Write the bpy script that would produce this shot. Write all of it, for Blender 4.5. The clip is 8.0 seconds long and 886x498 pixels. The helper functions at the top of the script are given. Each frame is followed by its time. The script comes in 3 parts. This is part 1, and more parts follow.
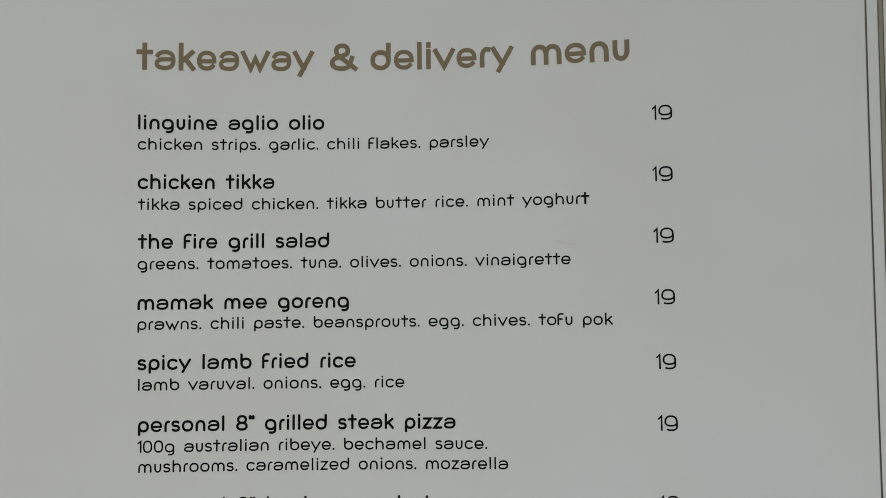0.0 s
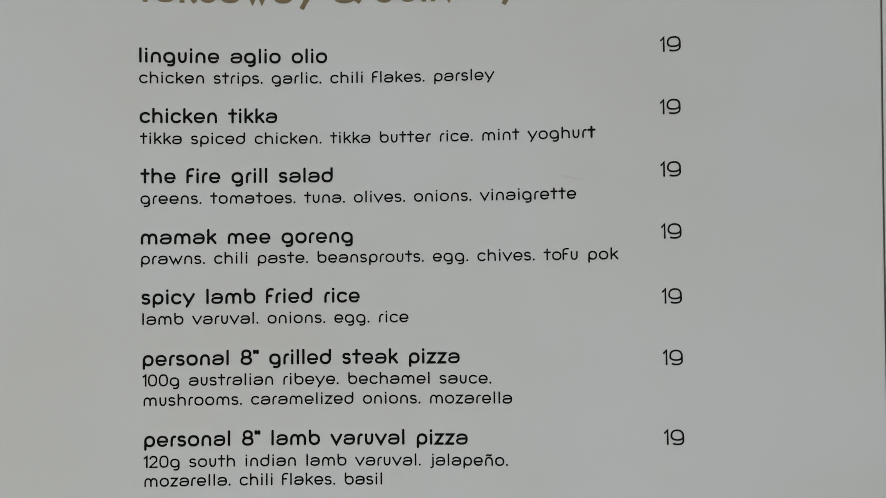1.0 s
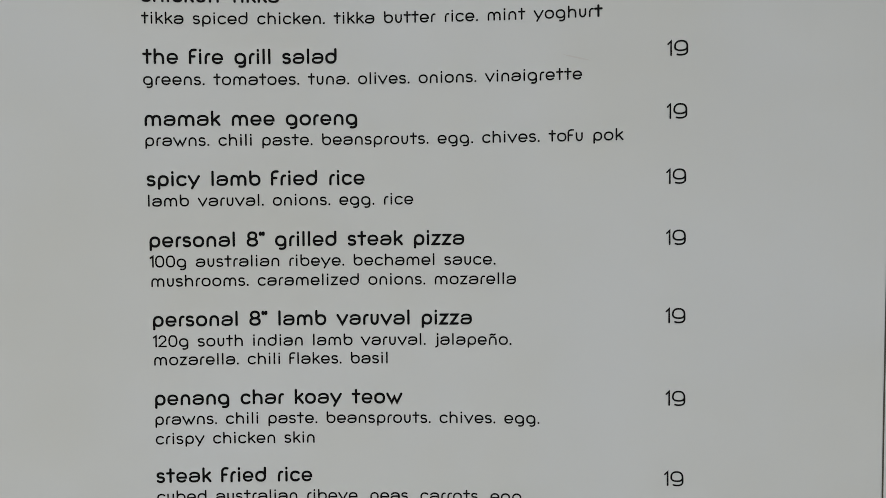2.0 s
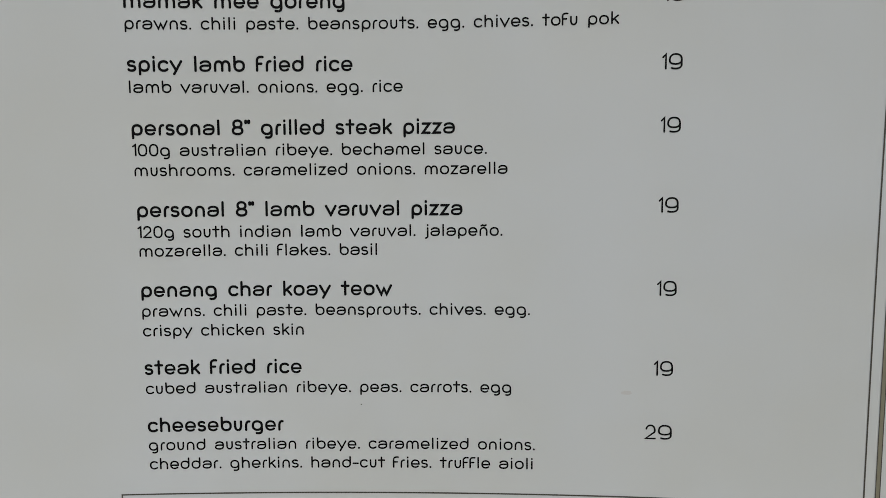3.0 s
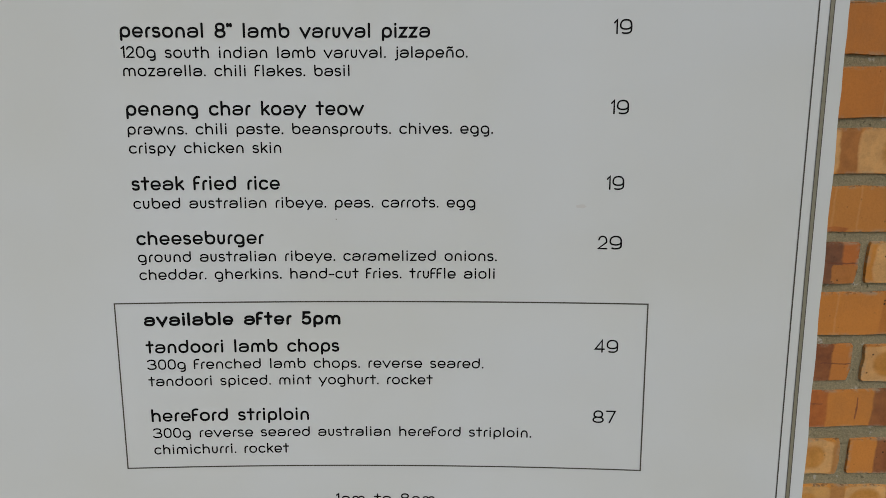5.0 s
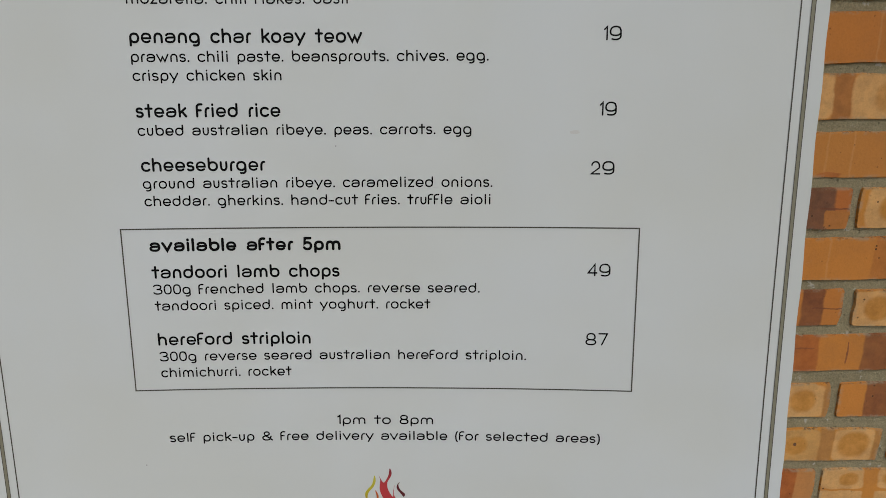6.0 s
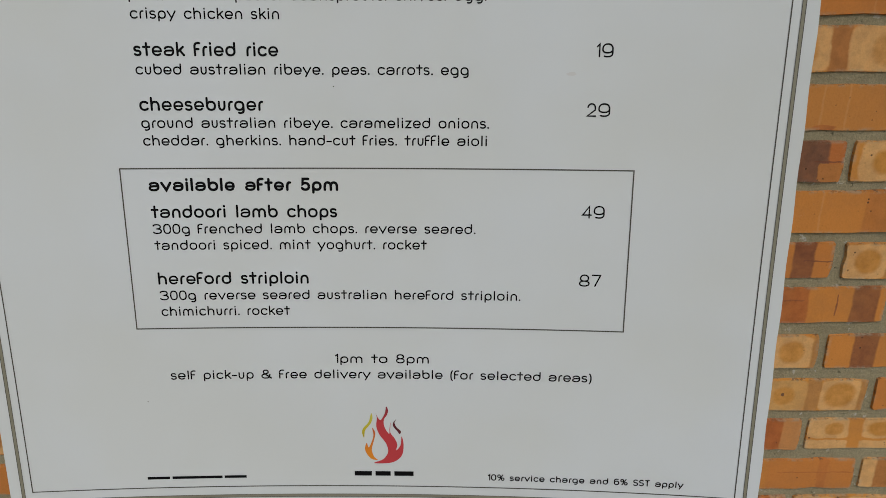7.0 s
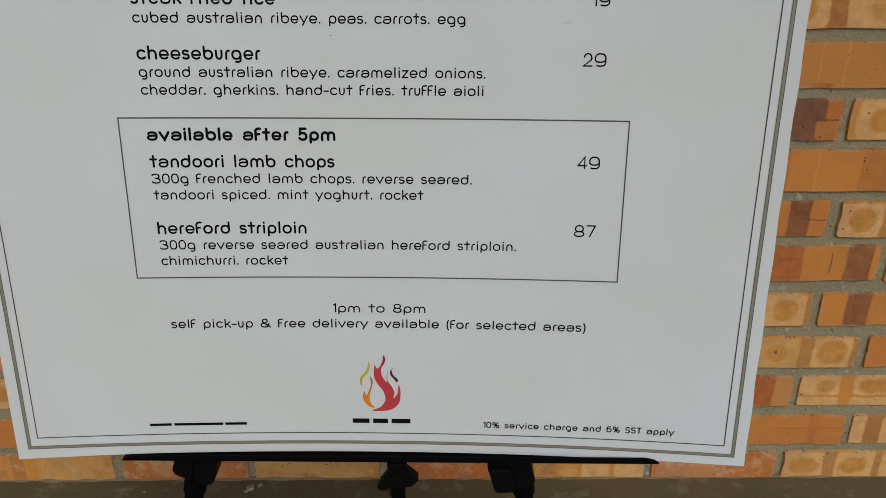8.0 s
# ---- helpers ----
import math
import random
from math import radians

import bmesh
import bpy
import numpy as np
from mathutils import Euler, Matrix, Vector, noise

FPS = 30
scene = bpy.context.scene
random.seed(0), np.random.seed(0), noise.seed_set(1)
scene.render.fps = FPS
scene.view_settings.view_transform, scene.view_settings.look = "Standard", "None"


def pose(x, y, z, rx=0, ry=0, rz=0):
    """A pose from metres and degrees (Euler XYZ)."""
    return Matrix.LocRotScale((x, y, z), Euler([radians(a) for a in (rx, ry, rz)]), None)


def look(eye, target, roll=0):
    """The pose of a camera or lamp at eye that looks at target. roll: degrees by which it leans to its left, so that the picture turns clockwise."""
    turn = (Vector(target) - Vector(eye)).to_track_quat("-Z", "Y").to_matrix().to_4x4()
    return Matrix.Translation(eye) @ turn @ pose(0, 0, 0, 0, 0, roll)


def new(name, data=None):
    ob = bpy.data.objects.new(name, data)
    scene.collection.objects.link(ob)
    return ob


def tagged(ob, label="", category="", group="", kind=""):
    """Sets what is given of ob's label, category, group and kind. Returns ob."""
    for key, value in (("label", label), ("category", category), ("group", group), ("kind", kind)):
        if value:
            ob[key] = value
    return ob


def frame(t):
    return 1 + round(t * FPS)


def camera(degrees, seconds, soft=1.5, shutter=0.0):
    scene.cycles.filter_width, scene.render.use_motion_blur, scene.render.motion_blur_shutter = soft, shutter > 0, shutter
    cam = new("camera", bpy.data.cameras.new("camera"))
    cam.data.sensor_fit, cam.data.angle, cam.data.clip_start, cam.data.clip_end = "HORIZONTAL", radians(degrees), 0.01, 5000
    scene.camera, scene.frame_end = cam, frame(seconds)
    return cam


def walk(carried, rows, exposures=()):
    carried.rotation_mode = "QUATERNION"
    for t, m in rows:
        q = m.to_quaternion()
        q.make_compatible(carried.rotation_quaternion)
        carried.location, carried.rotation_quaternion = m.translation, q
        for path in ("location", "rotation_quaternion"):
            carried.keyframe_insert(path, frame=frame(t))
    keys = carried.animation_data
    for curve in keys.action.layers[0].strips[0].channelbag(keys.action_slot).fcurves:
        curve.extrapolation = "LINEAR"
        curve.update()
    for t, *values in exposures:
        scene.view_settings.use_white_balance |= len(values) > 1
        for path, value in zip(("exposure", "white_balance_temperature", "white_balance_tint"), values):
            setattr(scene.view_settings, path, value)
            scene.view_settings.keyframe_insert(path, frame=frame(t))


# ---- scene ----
cam = camera(60.62, 8.0, soft=0.75)
walk(cam, [
    (0.0, pose(0.0448, -0.4500, 1.0495, 88.156, 1.019, 1.165)),
    (0.5, pose(0.0436, -0.4446, 1.0420, 87.377, 1.018, 1.526)),
    (1.0, pose(0.0452, -0.4475, 1.0224, 86.224, 0.963, 1.600)),
    (1.5, pose(0.0394, -0.4521, 0.9987, 83.694, 0.980, 1.441)),
    (1.7, pose(0.0402, -0.4537, 0.9895, 83.103, 0.907, 1.609)),
    (2.8, pose(0.0410, -0.4526, 0.9457, 79.575, 0.710, 0.960)),
    (3.0, pose(0.0405, -0.4517, 0.9360, 78.576, 0.695, 0.859)),
    (3.5, pose(0.0450, -0.4576, 0.9153, 77.198, 1.131, 0.972)),
    (4.0, pose(0.0427, -0.4712, 0.9029, 75.617, 0.491, 0.523)),
    (4.5, pose(0.0457, -0.4908, 0.8810, 74.422, 0.159, -0.235)),
    (4.7, pose(0.0476, -0.4982, 0.8739, 74.114, 0.195, -0.361)),
    (5.8, pose(0.0517, -0.5289, 0.8380, 72.344, 0.433, -0.640)),
    (6.0, pose(0.0519, -0.5340, 0.8318, 71.892, 0.421, -0.477)),
    (6.5, pose(0.0498, -0.5445, 0.8247, 70.714, 0.284, -0.524)),
    (7.0, pose(0.0510, -0.5471, 0.8177, 69.146, -0.038, -0.676)),
    (7.5, pose(0.0537, -0.5508, 0.8105, 67.482, 0.004, -0.846)),
    (8.0, pose(0.0533, -0.5586, 0.8068, 66.725, -0.191, -0.662)),
], exposures=[(0.0, -0.46, 6520, 9), (0.5, -0.50, 6500, 9), (1.5, -0.42, 6480, 9), (3.0, -0.49, 6460, 9), (3.5, -0.43, 6460, 9.5), (4.5, -0.47, 6460, 9.5),
               (6.0, -0.42, 6460, 9), (7.0, -0.39, 6420, 9), (8.0, -0.35, 6400, 9)])

# ---- light: soft daylight from in front of the wall ----
world = bpy.data.worlds.new("sky")
scene.world = world
world.use_nodes = True
wn = world.node_tree.nodes
sky = wn.new("ShaderNodeTexSky")
sky.sky_type = "NISHITA"
sky.sun_disc = False
sky.sun_elevation, sky.sun_rotation = radians(46), radians(158)
sky.air_density, sky.dust_density = 1.2, 2.5
world.node_tree.links.new(sky.outputs["Color"], wn["Background"].inputs["Color"])
wn["Background"].inputs["Strength"].default_value = 0.145
sun_data = bpy.data.lights.new("sun", "SUN")
sun_data.energy, sun_data.angle, sun_data.color = 1.45, radians(40), (1.0, 0.98, 0.935)
sun = new("sun", sun_data)
sun.matrix_world = look((1.3, -3.2, 4.2), (0, 0, 0.5))

# ---- materials ----


def material(name, rough=0.6, colour=(0.5, 0.5, 0.5), spec=0.5, metal=0.0):
    m = bpy.data.materials.new(name)
    m.use_nodes = True
    b = m.node_tree.nodes["Principled BSDF"]
    b.inputs["Base Color"].default_value = (*colour, 1)
    b.inputs["Roughness"].default_value = rough
    b.inputs["Specular IOR Level"].default_value = spec
    b.inputs["Metallic"].default_value = metal
    return m


class Net:
    """Short hand for building a node tree."""

    def __init__(self, m):
        self.tree = m.node_tree
        self.bsdf = m.node_tree.nodes["Principled BSDF"]

    def node(self, kind, **sockets):
        n = self.tree.nodes.new(kind)
        for key, value in sockets.items():
            self.put(n.inputs[key.replace("_", " ")], value)
        return n

    def put(self, socket, value):
        if isinstance(value, bpy.types.NodeSocket):
            self.tree.links.new(value, socket)
        else:
            socket.default_value = value

    def math(self, op, a, b=0.0, c=0.0, clamp=False):
        n = self.tree.nodes.new("ShaderNodeMath")
        n.operation, n.use_clamp = op, clamp
        for s, v in zip(n.inputs, (a, b, c)):
            self.put(s, v)
        return n.outputs[0]

    def vec(self, op, a, b):
        n = self.tree.nodes.new("ShaderNodeVectorMath")
        n.operation = op
        self.put(n.inputs[0], a)
        self.put(n.inputs[1], b)
        return n.outputs[0]

    def step(self, v, lo, hi):
        n = self.tree.nodes.new("ShaderNodeMapRange")
        n.interpolation_type = "SMOOTHSTEP"
        for s, x in zip(n.inputs, (v, lo, hi, 0.0, 1.0)):
            self.put(s, x)
        return n.outputs[0]

    def mix(self, f, a, b):
        n = self.tree.nodes.new("ShaderNodeMix")
        n.data_type = "RGBA"
        self.put(n.inputs[0], f)
        for s, c in ((n.inputs[6], a), (n.inputs[7], b)):
            self.put(s, (*c, 1) if isinstance(c, tuple) else c)
        return n.outputs[2]

    def noise(self, at, scale, detail=4.0, rough=0.55):
        n = self.node("ShaderNodeTexNoise", Scale=scale, Detail=detail, Roughness=rough)
        self.put(n.inputs["Vector"], at)
        return n

    def bump(self, height, strength, distance):
        n = self.node("ShaderNodeBump", Strength=strength, Distance=distance, Height=height)
        self.put(self.bsdf.inputs["Normal"], n.outputs[0])


def object_coords(net):
    return net.tree.nodes.new("ShaderNodeTexCoord").outputs["Object"]


# laminated print: white with faint smudges and shallow waves
print_white = material("printed_white", 0.5, spec=0.35)
n = Net(print_white)
at = object_coords(n)
big = n.step(n.noise(at, 5.0, 3).outputs[0], 0.3, 0.7)
fine = n.noise(at, 120.0, 3).outputs[0]
smudge = n.step(n.noise(at, 14.0, 5, 0.65).outputs[0], 0.62, 0.85)
col = n.mix(big, (0.606, 0.627, 0.610), (0.624, 0.655, 0.668))
col = n.mix(n.math("MULTIPLY", smudge, 0.25), col, (0.585, 0.585, 0.565))
n.put(n.bsdf.inputs["Base Color"], col)
n.put(n.bsdf.inputs["Roughness"], n.math("MULTIPLY_ADD", fine, 0.15, 0.42))
n.bump(n.math("ADD", n.math("MULTIPLY", big, 1.0), n.math("MULTIPLY", fine, 0.01)), 0.15, 0.01)

ink_black = material("black_ink", 0.6, (0.004, 0.004, 0.0045), 0.08)
ink_olive = material("olive_ink", 0.5, (0.165, 0.131, 0.066), 0.35)
ink_rule = material("grey_olive_ink", 0.5, (0.230, 0.216, 0.155), 0.35)
ink_thin = material("dark_olive_ink", 0.5, (0.065, 0.06, 0.048), 0.35)
ink_red = material("red_ink", 0.5, (0.48, 0.045, 0.052), 0.35)
ink_maroon = material("maroon_ink", 0.5, (0.10, 0.012, 0.018), 0.35)
ink_orange = material("orange_ink", 0.5, (0.70, 0.19, 0.012), 0.35)
ink_yellow = material("yellow_ink", 0.5, (0.46, 0.40, 0.012), 0.35)
for m in (ink_olive, ink_rule):
    n = Net(m)
    at = object_coords(n)
    base = tuple(n.bsdf.inputs["Base Color"].default_value)[:3]
    n.put(n.bsdf.inputs["Base Color"], n.mix(n.noise(at, 260.0).outputs[0], tuple(c * 0.88 for c in base), tuple(min(1, c * 1.12) for c in base)))

# the flames' colours run from foot to tip
for m, low, high, z0, z1 in ((ink_red, (0.48, 0.045, 0.052), (0.20, 0.018, 0.026), 0.078, 0.096), (ink_orange, (0.72, 0.24, 0.016), (0.52, 0.10, 0.014), 0.045, 0.078),
                             (ink_yellow, (0.44, 0.35, 0.010), (0.52, 0.47, 0.05), 0.064, 0.090)):
    n = Net(m)
    up = n.node("ShaderNodeSeparateXYZ", Vector=object_coords(n)).outputs["Z"]
    n.put(n.bsdf.inputs["Base Color"], n.mix(n.step(up, z0, z1), low, high))

# easel: black powder-coated metal and black plastic
black_metal = material("black_coated_metal", 0.6, (0.002, 0.002, 0.0025), 0.05)
n = Net(black_metal)
at = object_coords(n)
n.put(n.bsdf.inputs["Roughness"], n.math("MULTIPLY_ADD", n.noise(at, 60.0).outputs[0], 0.25, 0.5))
n.bump(n.noise(at, 900.0).outputs[0], 0.15, 0.0005)
black_plastic = material("black_plastic", 0.5, (0.003, 0.003, 0.003), 0.10)
n = Net(black_plastic)
at = object_coords(n)
n.put(n.bsdf.inputs["Base Color"], n.mix(n.noise(at, 90.0).outputs[0], (0.0018, 0.0018, 0.002), (0.004, 0.004, 0.004)))
n.bump(n.noise(at, 500.0).outputs[0], 0.2, 0.0006)
rubber = material("black_rubber", 0.85, (0.012, 0.012, 0.012), 0.2)

# mortar: sandy grey cement
mortar = material("grey_mortar", 0.95, spec=0.2)
n = Net(mortar)
at = object_coords(n)
sand = n.noise(at, 420.0, 6, 0.7).outputs[0]
patch = n.noise(at, 16.0, 5, 0.6).outputs[0]
lump = n.noise(at, 90.0, 4, 0.6).outputs[0]
col = n.mix(patch, (0.265, 0.230, 0.140), (0.455, 0.400, 0.255))
col = n.mix(n.step(sand, 0.35, 0.7), n.mix(0.38, col, (0.10, 0.09, 0.055)), col)
col = n.mix(n.step(lump, 0.62, 0.72), col, (0.46, 0.43, 0.36))
pit = n.step(n.noise(at, 140.0, 4, 0.65).outputs[0], 0.64, 0.72)
col = n.mix(n.math("MULTIPLY", pit, 0.55), col, (0.085, 0.072, 0.045))
n.put(n.bsdf.inputs["Base Color"], col)
n.bump(n.math("SUBTRACT", n.math("ADD", n.math("MULTIPLY", sand, 0.35), lump), n.math("MULTIPLY", pit, 0.6)), 0.9, 0.004)

dirty_mortar = material("dirty_mortar", 0.95, spec=0.15)
n = Net(dirty_mortar)
at = object_coords(n)
grit = n.noise(at, 130.0, 6, 0.7).outputs[0]
n.put(n.bsdf.inputs["Base Color"], n.mix(n.step(grit, 0.3, 0.7), n.mix(n.noise(at, 9.0, 4).outputs[0], (0.09, 0.07, 0.038), (0.30, 0.235, 0.135)), (0.24, 0.195, 0.12)))
n.bump(grit, 0.9, 0.004)

# painted plaster for the added ceiling
plaster = material("painted_plaster", 0.9, spec=0.2)
n = Net(plaster)
at = object_coords(n)
n.put(n.bsdf.inputs["Base Color"], n.mix(n.noise(at, 2.0, 5).outputs[0], (0.62, 0.60, 0.55), (0.72, 0.71, 0.67)))
n.bump(n.noise(at, 80.0).outputs[0], 0.2, 0.003)

# floor: old trowelled cement
cement = material("floor_cement", 0.9, spec=0.25)
n = Net(cement)
at = object_coords(n)
sand = n.noise(at, 300.0, 6, 0.7).outputs[0]
patch = n.noise(at, 5.0, 6, 0.6).outputs[0]
stain = n.step(n.noise(at, 26.0, 6, 0.65).outputs[0], 0.52, 0.74)
col = n.mix(patch, (0.082, 0.069, 0.034), (0.150, 0.128, 0.068))
col = n.mix(n.math("MULTIPLY", stain, 0.6), col, (0.27, 0.25, 0.17))
col = n.mix(n.step(sand, 0.4, 0.7), n.mix(0.2, col, (0.06, 0.055, 0.03)), col)
n.put(n.bsdf.inputs["Base Color"], col)
n.bump(n.math("ADD", n.math("MULTIPLY", sand, 0.3), patch), 0.6, 0.008)

ORANGE, RUST, PEACH = (0.62, 0.245, 0.052), (0.54, 0.192, 0.046), (0.79, 0.455, 0.180)
OCHRE, BROWN, PURPLE = (0.64, 0.290, 0.056), (0.47, 0.195, 0.060), (0.205, 0.072, 0.042)
RED, TAN, CHAR = (0.47, 0.140, 0.040), (0.52, 0.255, 0.080), (0.165, 0.085, 0.056)


def pad(x0, x1, tone=PEACH, strength=0.9, z0=-0.027, z1=0.027):
    return ("pad", x0, x1, z0, z1, tone, strength)


def oval(x0, x1, half=0.016, tone=OCHRE, strength=0.8, z=0.0):
    return ("oval", x0, x1, z - half, z + half, tone, strength)


def band(x0, x1, tone=BROWN, strength=0.85, soft=0.002):
    return ("band", x0, x1, 0, soft, tone, strength)


def seam(x, tone=PEACH, strength=0.22):
    return ("band", x - 0.0012, x + 0.0012, 0, 0.0012, tone, strength)


def crack(x0, x1, z, tone=PURPLE, strength=0.7):
    return ("pad", x0, x1, z - 0.0011, z + 0.0011, tone, strength)


def brick_material(name, marks, tones=(ORANGE, RUST), drift=0.0, grime=0.0):
    """Fired clay with the marks that the kiln's stacking left on the face. drift: how far the marks wander from brick to brick. grime: splashed cement and dirt."""
    m = material(name, 0.85, spec=0.25)
    n = Net(m)
    at = object_coords(n)
    rnd = n.tree.nodes.new("ShaderNodeObjectInfo").outputs["Random"]
    where = n.vec("ADD", at, n.node("ShaderNodeCombineXYZ", X=n.math("MULTIPLY", rnd, 37.0), Y=n.math("MULTIPLY", rnd, 91.0)).outputs[0])
    warp = n.noise(where, 34.0, 4, 0.6)
    xyz = n.node("ShaderNodeSeparateXYZ", Vector=at)
    wob = n.node("ShaderNodeSeparateColor", Color=warp.outputs["Color"])
    x = n.math("ADD", xyz.outputs["X"], n.math("MULTIPLY_ADD", wob.outputs[0], 0.009, -0.0045))
    x = n.math("ADD", x, n.math("MULTIPLY_ADD", rnd, 2 * drift, -drift))
    z = n.math("ADD", xyz.outputs["Z"], n.math("MULTIPLY_ADD", wob.outputs[1], 0.009, -0.0045))
    cloud = n.noise(where, 14.0, 4, 0.6).outputs[0]
    mottle = n.noise(where, 60.0, 5, 0.65).outputs[0]
    grain = n.noise(where, 380.0, 5, 0.7).outputs[0]

    def away(v, lo, hi, power):
        return n.math("POWER", n.math("ABSOLUTE", n.math("DIVIDE", n.math("SUBTRACT", v, (lo + hi) / 2), (hi - lo) / 2)), power)

    col = n.mix(n.math("ADD", n.math("MULTIPLY", rnd, 0.6), n.math("MULTIPLY", cloud, 0.5), clamp=True), *tones)
    for kind, x0, x1, z0, z1, tone, strength in marks:
        if kind == "band":
            inside = n.math("SUBTRACT", 1.0, n.step(n.math("ABSOLUTE", n.math("SUBTRACT", x, (x0 + x1) / 2)), (x1 - x0) / 2 - z1, (x1 - x0) / 2 + z1))
        elif kind == "pad":
            inside = n.math("SUBTRACT", 1.0, n.step(n.math("ADD", away(x, x0, x1, 8.0), away(z, z0, z1, 8.0)), 0.55, 1.35))
        else:
            inside = n.math("SUBTRACT", 1.0, n.step(n.math("ADD", away(x, x0, x1, 2.4), away(z, z0, z1, 2.4)), 0.50, 1.30))
        uneven = n.math("MULTIPLY", inside, n.math("MULTIPLY_ADD", mottle, 0.55, strength - 0.22, clamp=True))
        shade = n.mix(n.step(mottle, 0.3, 0.72), tone, tuple(c * 0.78 for c in tone))
        col = n.mix(uneven, col, shade)
    if grime:
        col = n.mix(n.math("MULTIPLY", n.step(n.noise(where, 38.0, 6, 0.7).outputs[0], 0.50, 0.66), grime), col, (0.66, 0.45, 0.24))
        col = n.mix(n.math("MULTIPLY", n.step(n.noise(where, 21.0, 6, 0.7).outputs[0], 0.52, 0.68), grime), col, (0.30, 0.12, 0.04))
    # weathering, speckle, pores and pale dust
    col = n.mix(n.math("MULTIPLY", n.step(n.noise(where, 9.0, 6, 0.7).outputs[0], 0.42, 0.72), 0.35), col, (0.34, 0.155, 0.06))
    col = n.mix(n.math("MULTIPLY", n.step(grain, 0.40, 0.75), 0.15), col, (0.24, 0.09, 0.035))
    cells = n.node("ShaderNodeTexVoronoi", Scale=120.0)
    n.put(cells.inputs["Vector"], where)
    pore = n.math("MULTIPLY", n.math("SUBTRACT", 1.0, n.step(cells.outputs["Distance"], 0.12, 0.22)), n.step(n.noise(where, 33.0).outputs[0], 0.56, 0.66))
    col = n.mix(n.math("MULTIPLY", pore, 0.85), col, (0.055, 0.030, 0.018))
    dust = n.step(n.noise(where, 26.0, 6, 0.75).outputs[0], 0.66, 0.78)
    col = n.mix(n.math("MULTIPLY", dust, 0.25), col, (0.55, 0.45, 0.34))
    # cement smeared over the arrises
    rim = n.math("MAXIMUM", n.step(n.math("ABSOLUTE", xyz.outputs["X"]), 0.0925, 0.1000), n.step(n.math("ABSOLUTE", xyz.outputs["Z"]), 0.0222, 0.0280))
    smear = n.math("MULTIPLY", rim, n.step(n.noise(where, 48.0, 6, 0.75).outputs[0], 0.44, 0.64))
    col = n.mix(n.math("MULTIPLY", smear, 0.75), col, (0.38, 0.33, 0.235))
    # crumbled edges, speckled darker
    edge = n.math("MAXIMUM", n.step(n.math("ABSOLUTE", xyz.outputs["X"]), 0.0965, 0.1000), n.step(n.math("ABSOLUTE", xyz.outputs["Z"]), 0.0250, 0.0280))
    crumb = n.math("MULTIPLY", edge, n.step(n.noise(where, 150.0, 4, 0.65).outputs[0], 0.52, 0.62))
    col = n.mix(n.math("MULTIPLY", crumb, 0.7), col, (0.11, 0.075, 0.042))
    n.put(n.bsdf.inputs["Base Color"], col)
    n.put(n.bsdf.inputs["Roughness"], n.math("MULTIPLY_ADD", grain, 0.2, 0.7))
    height = n.math("ADD", n.math("MULTIPLY", grain, 0.25), n.math("SUBTRACT", n.math("ADD", cloud, n.math("MULTIPLY", mottle, 0.4)), n.math("MULTIPLY", pore, 0.5)))
    n.bump(height, 0.6, 0.0025)
    return m


# the kinds of face that the whole wall is laid from
MARKS = {
    "plain": [band(-0.030, 0.040, OCHRE, 0.3, 0.006), seam(-0.030), seam(0.042)],
    "pads": [band(-0.014, 0.014), pad(-0.094, -0.013), pad(0.013, 0.094), oval(-0.077, -0.030), oval(0.030, 0.077)],
    "line_pads": [pad(-0.092, -0.012), pad(0.014, 0.094), oval(-0.074, -0.028, 0.012), oval(0.030, 0.078, 0.012), crack(-0.095, 0.095, -0.009, OCHRE)],
    "bands": [band(-0.085, -0.039, PURPLE), band(0.034, 0.074, PURPLE)],
    "burnt": [pad(-0.068, 0.076, CHAR, 0.8), crack(-0.09, 0.09, 0.002)],
    "stripes": [band(-0.097, -0.059, PEACH), band(-0.060, -0.036), band(-0.037, 0.001, PEACH), band(0.014, 0.038), band(0.043, 0.081, PEACH)],
}
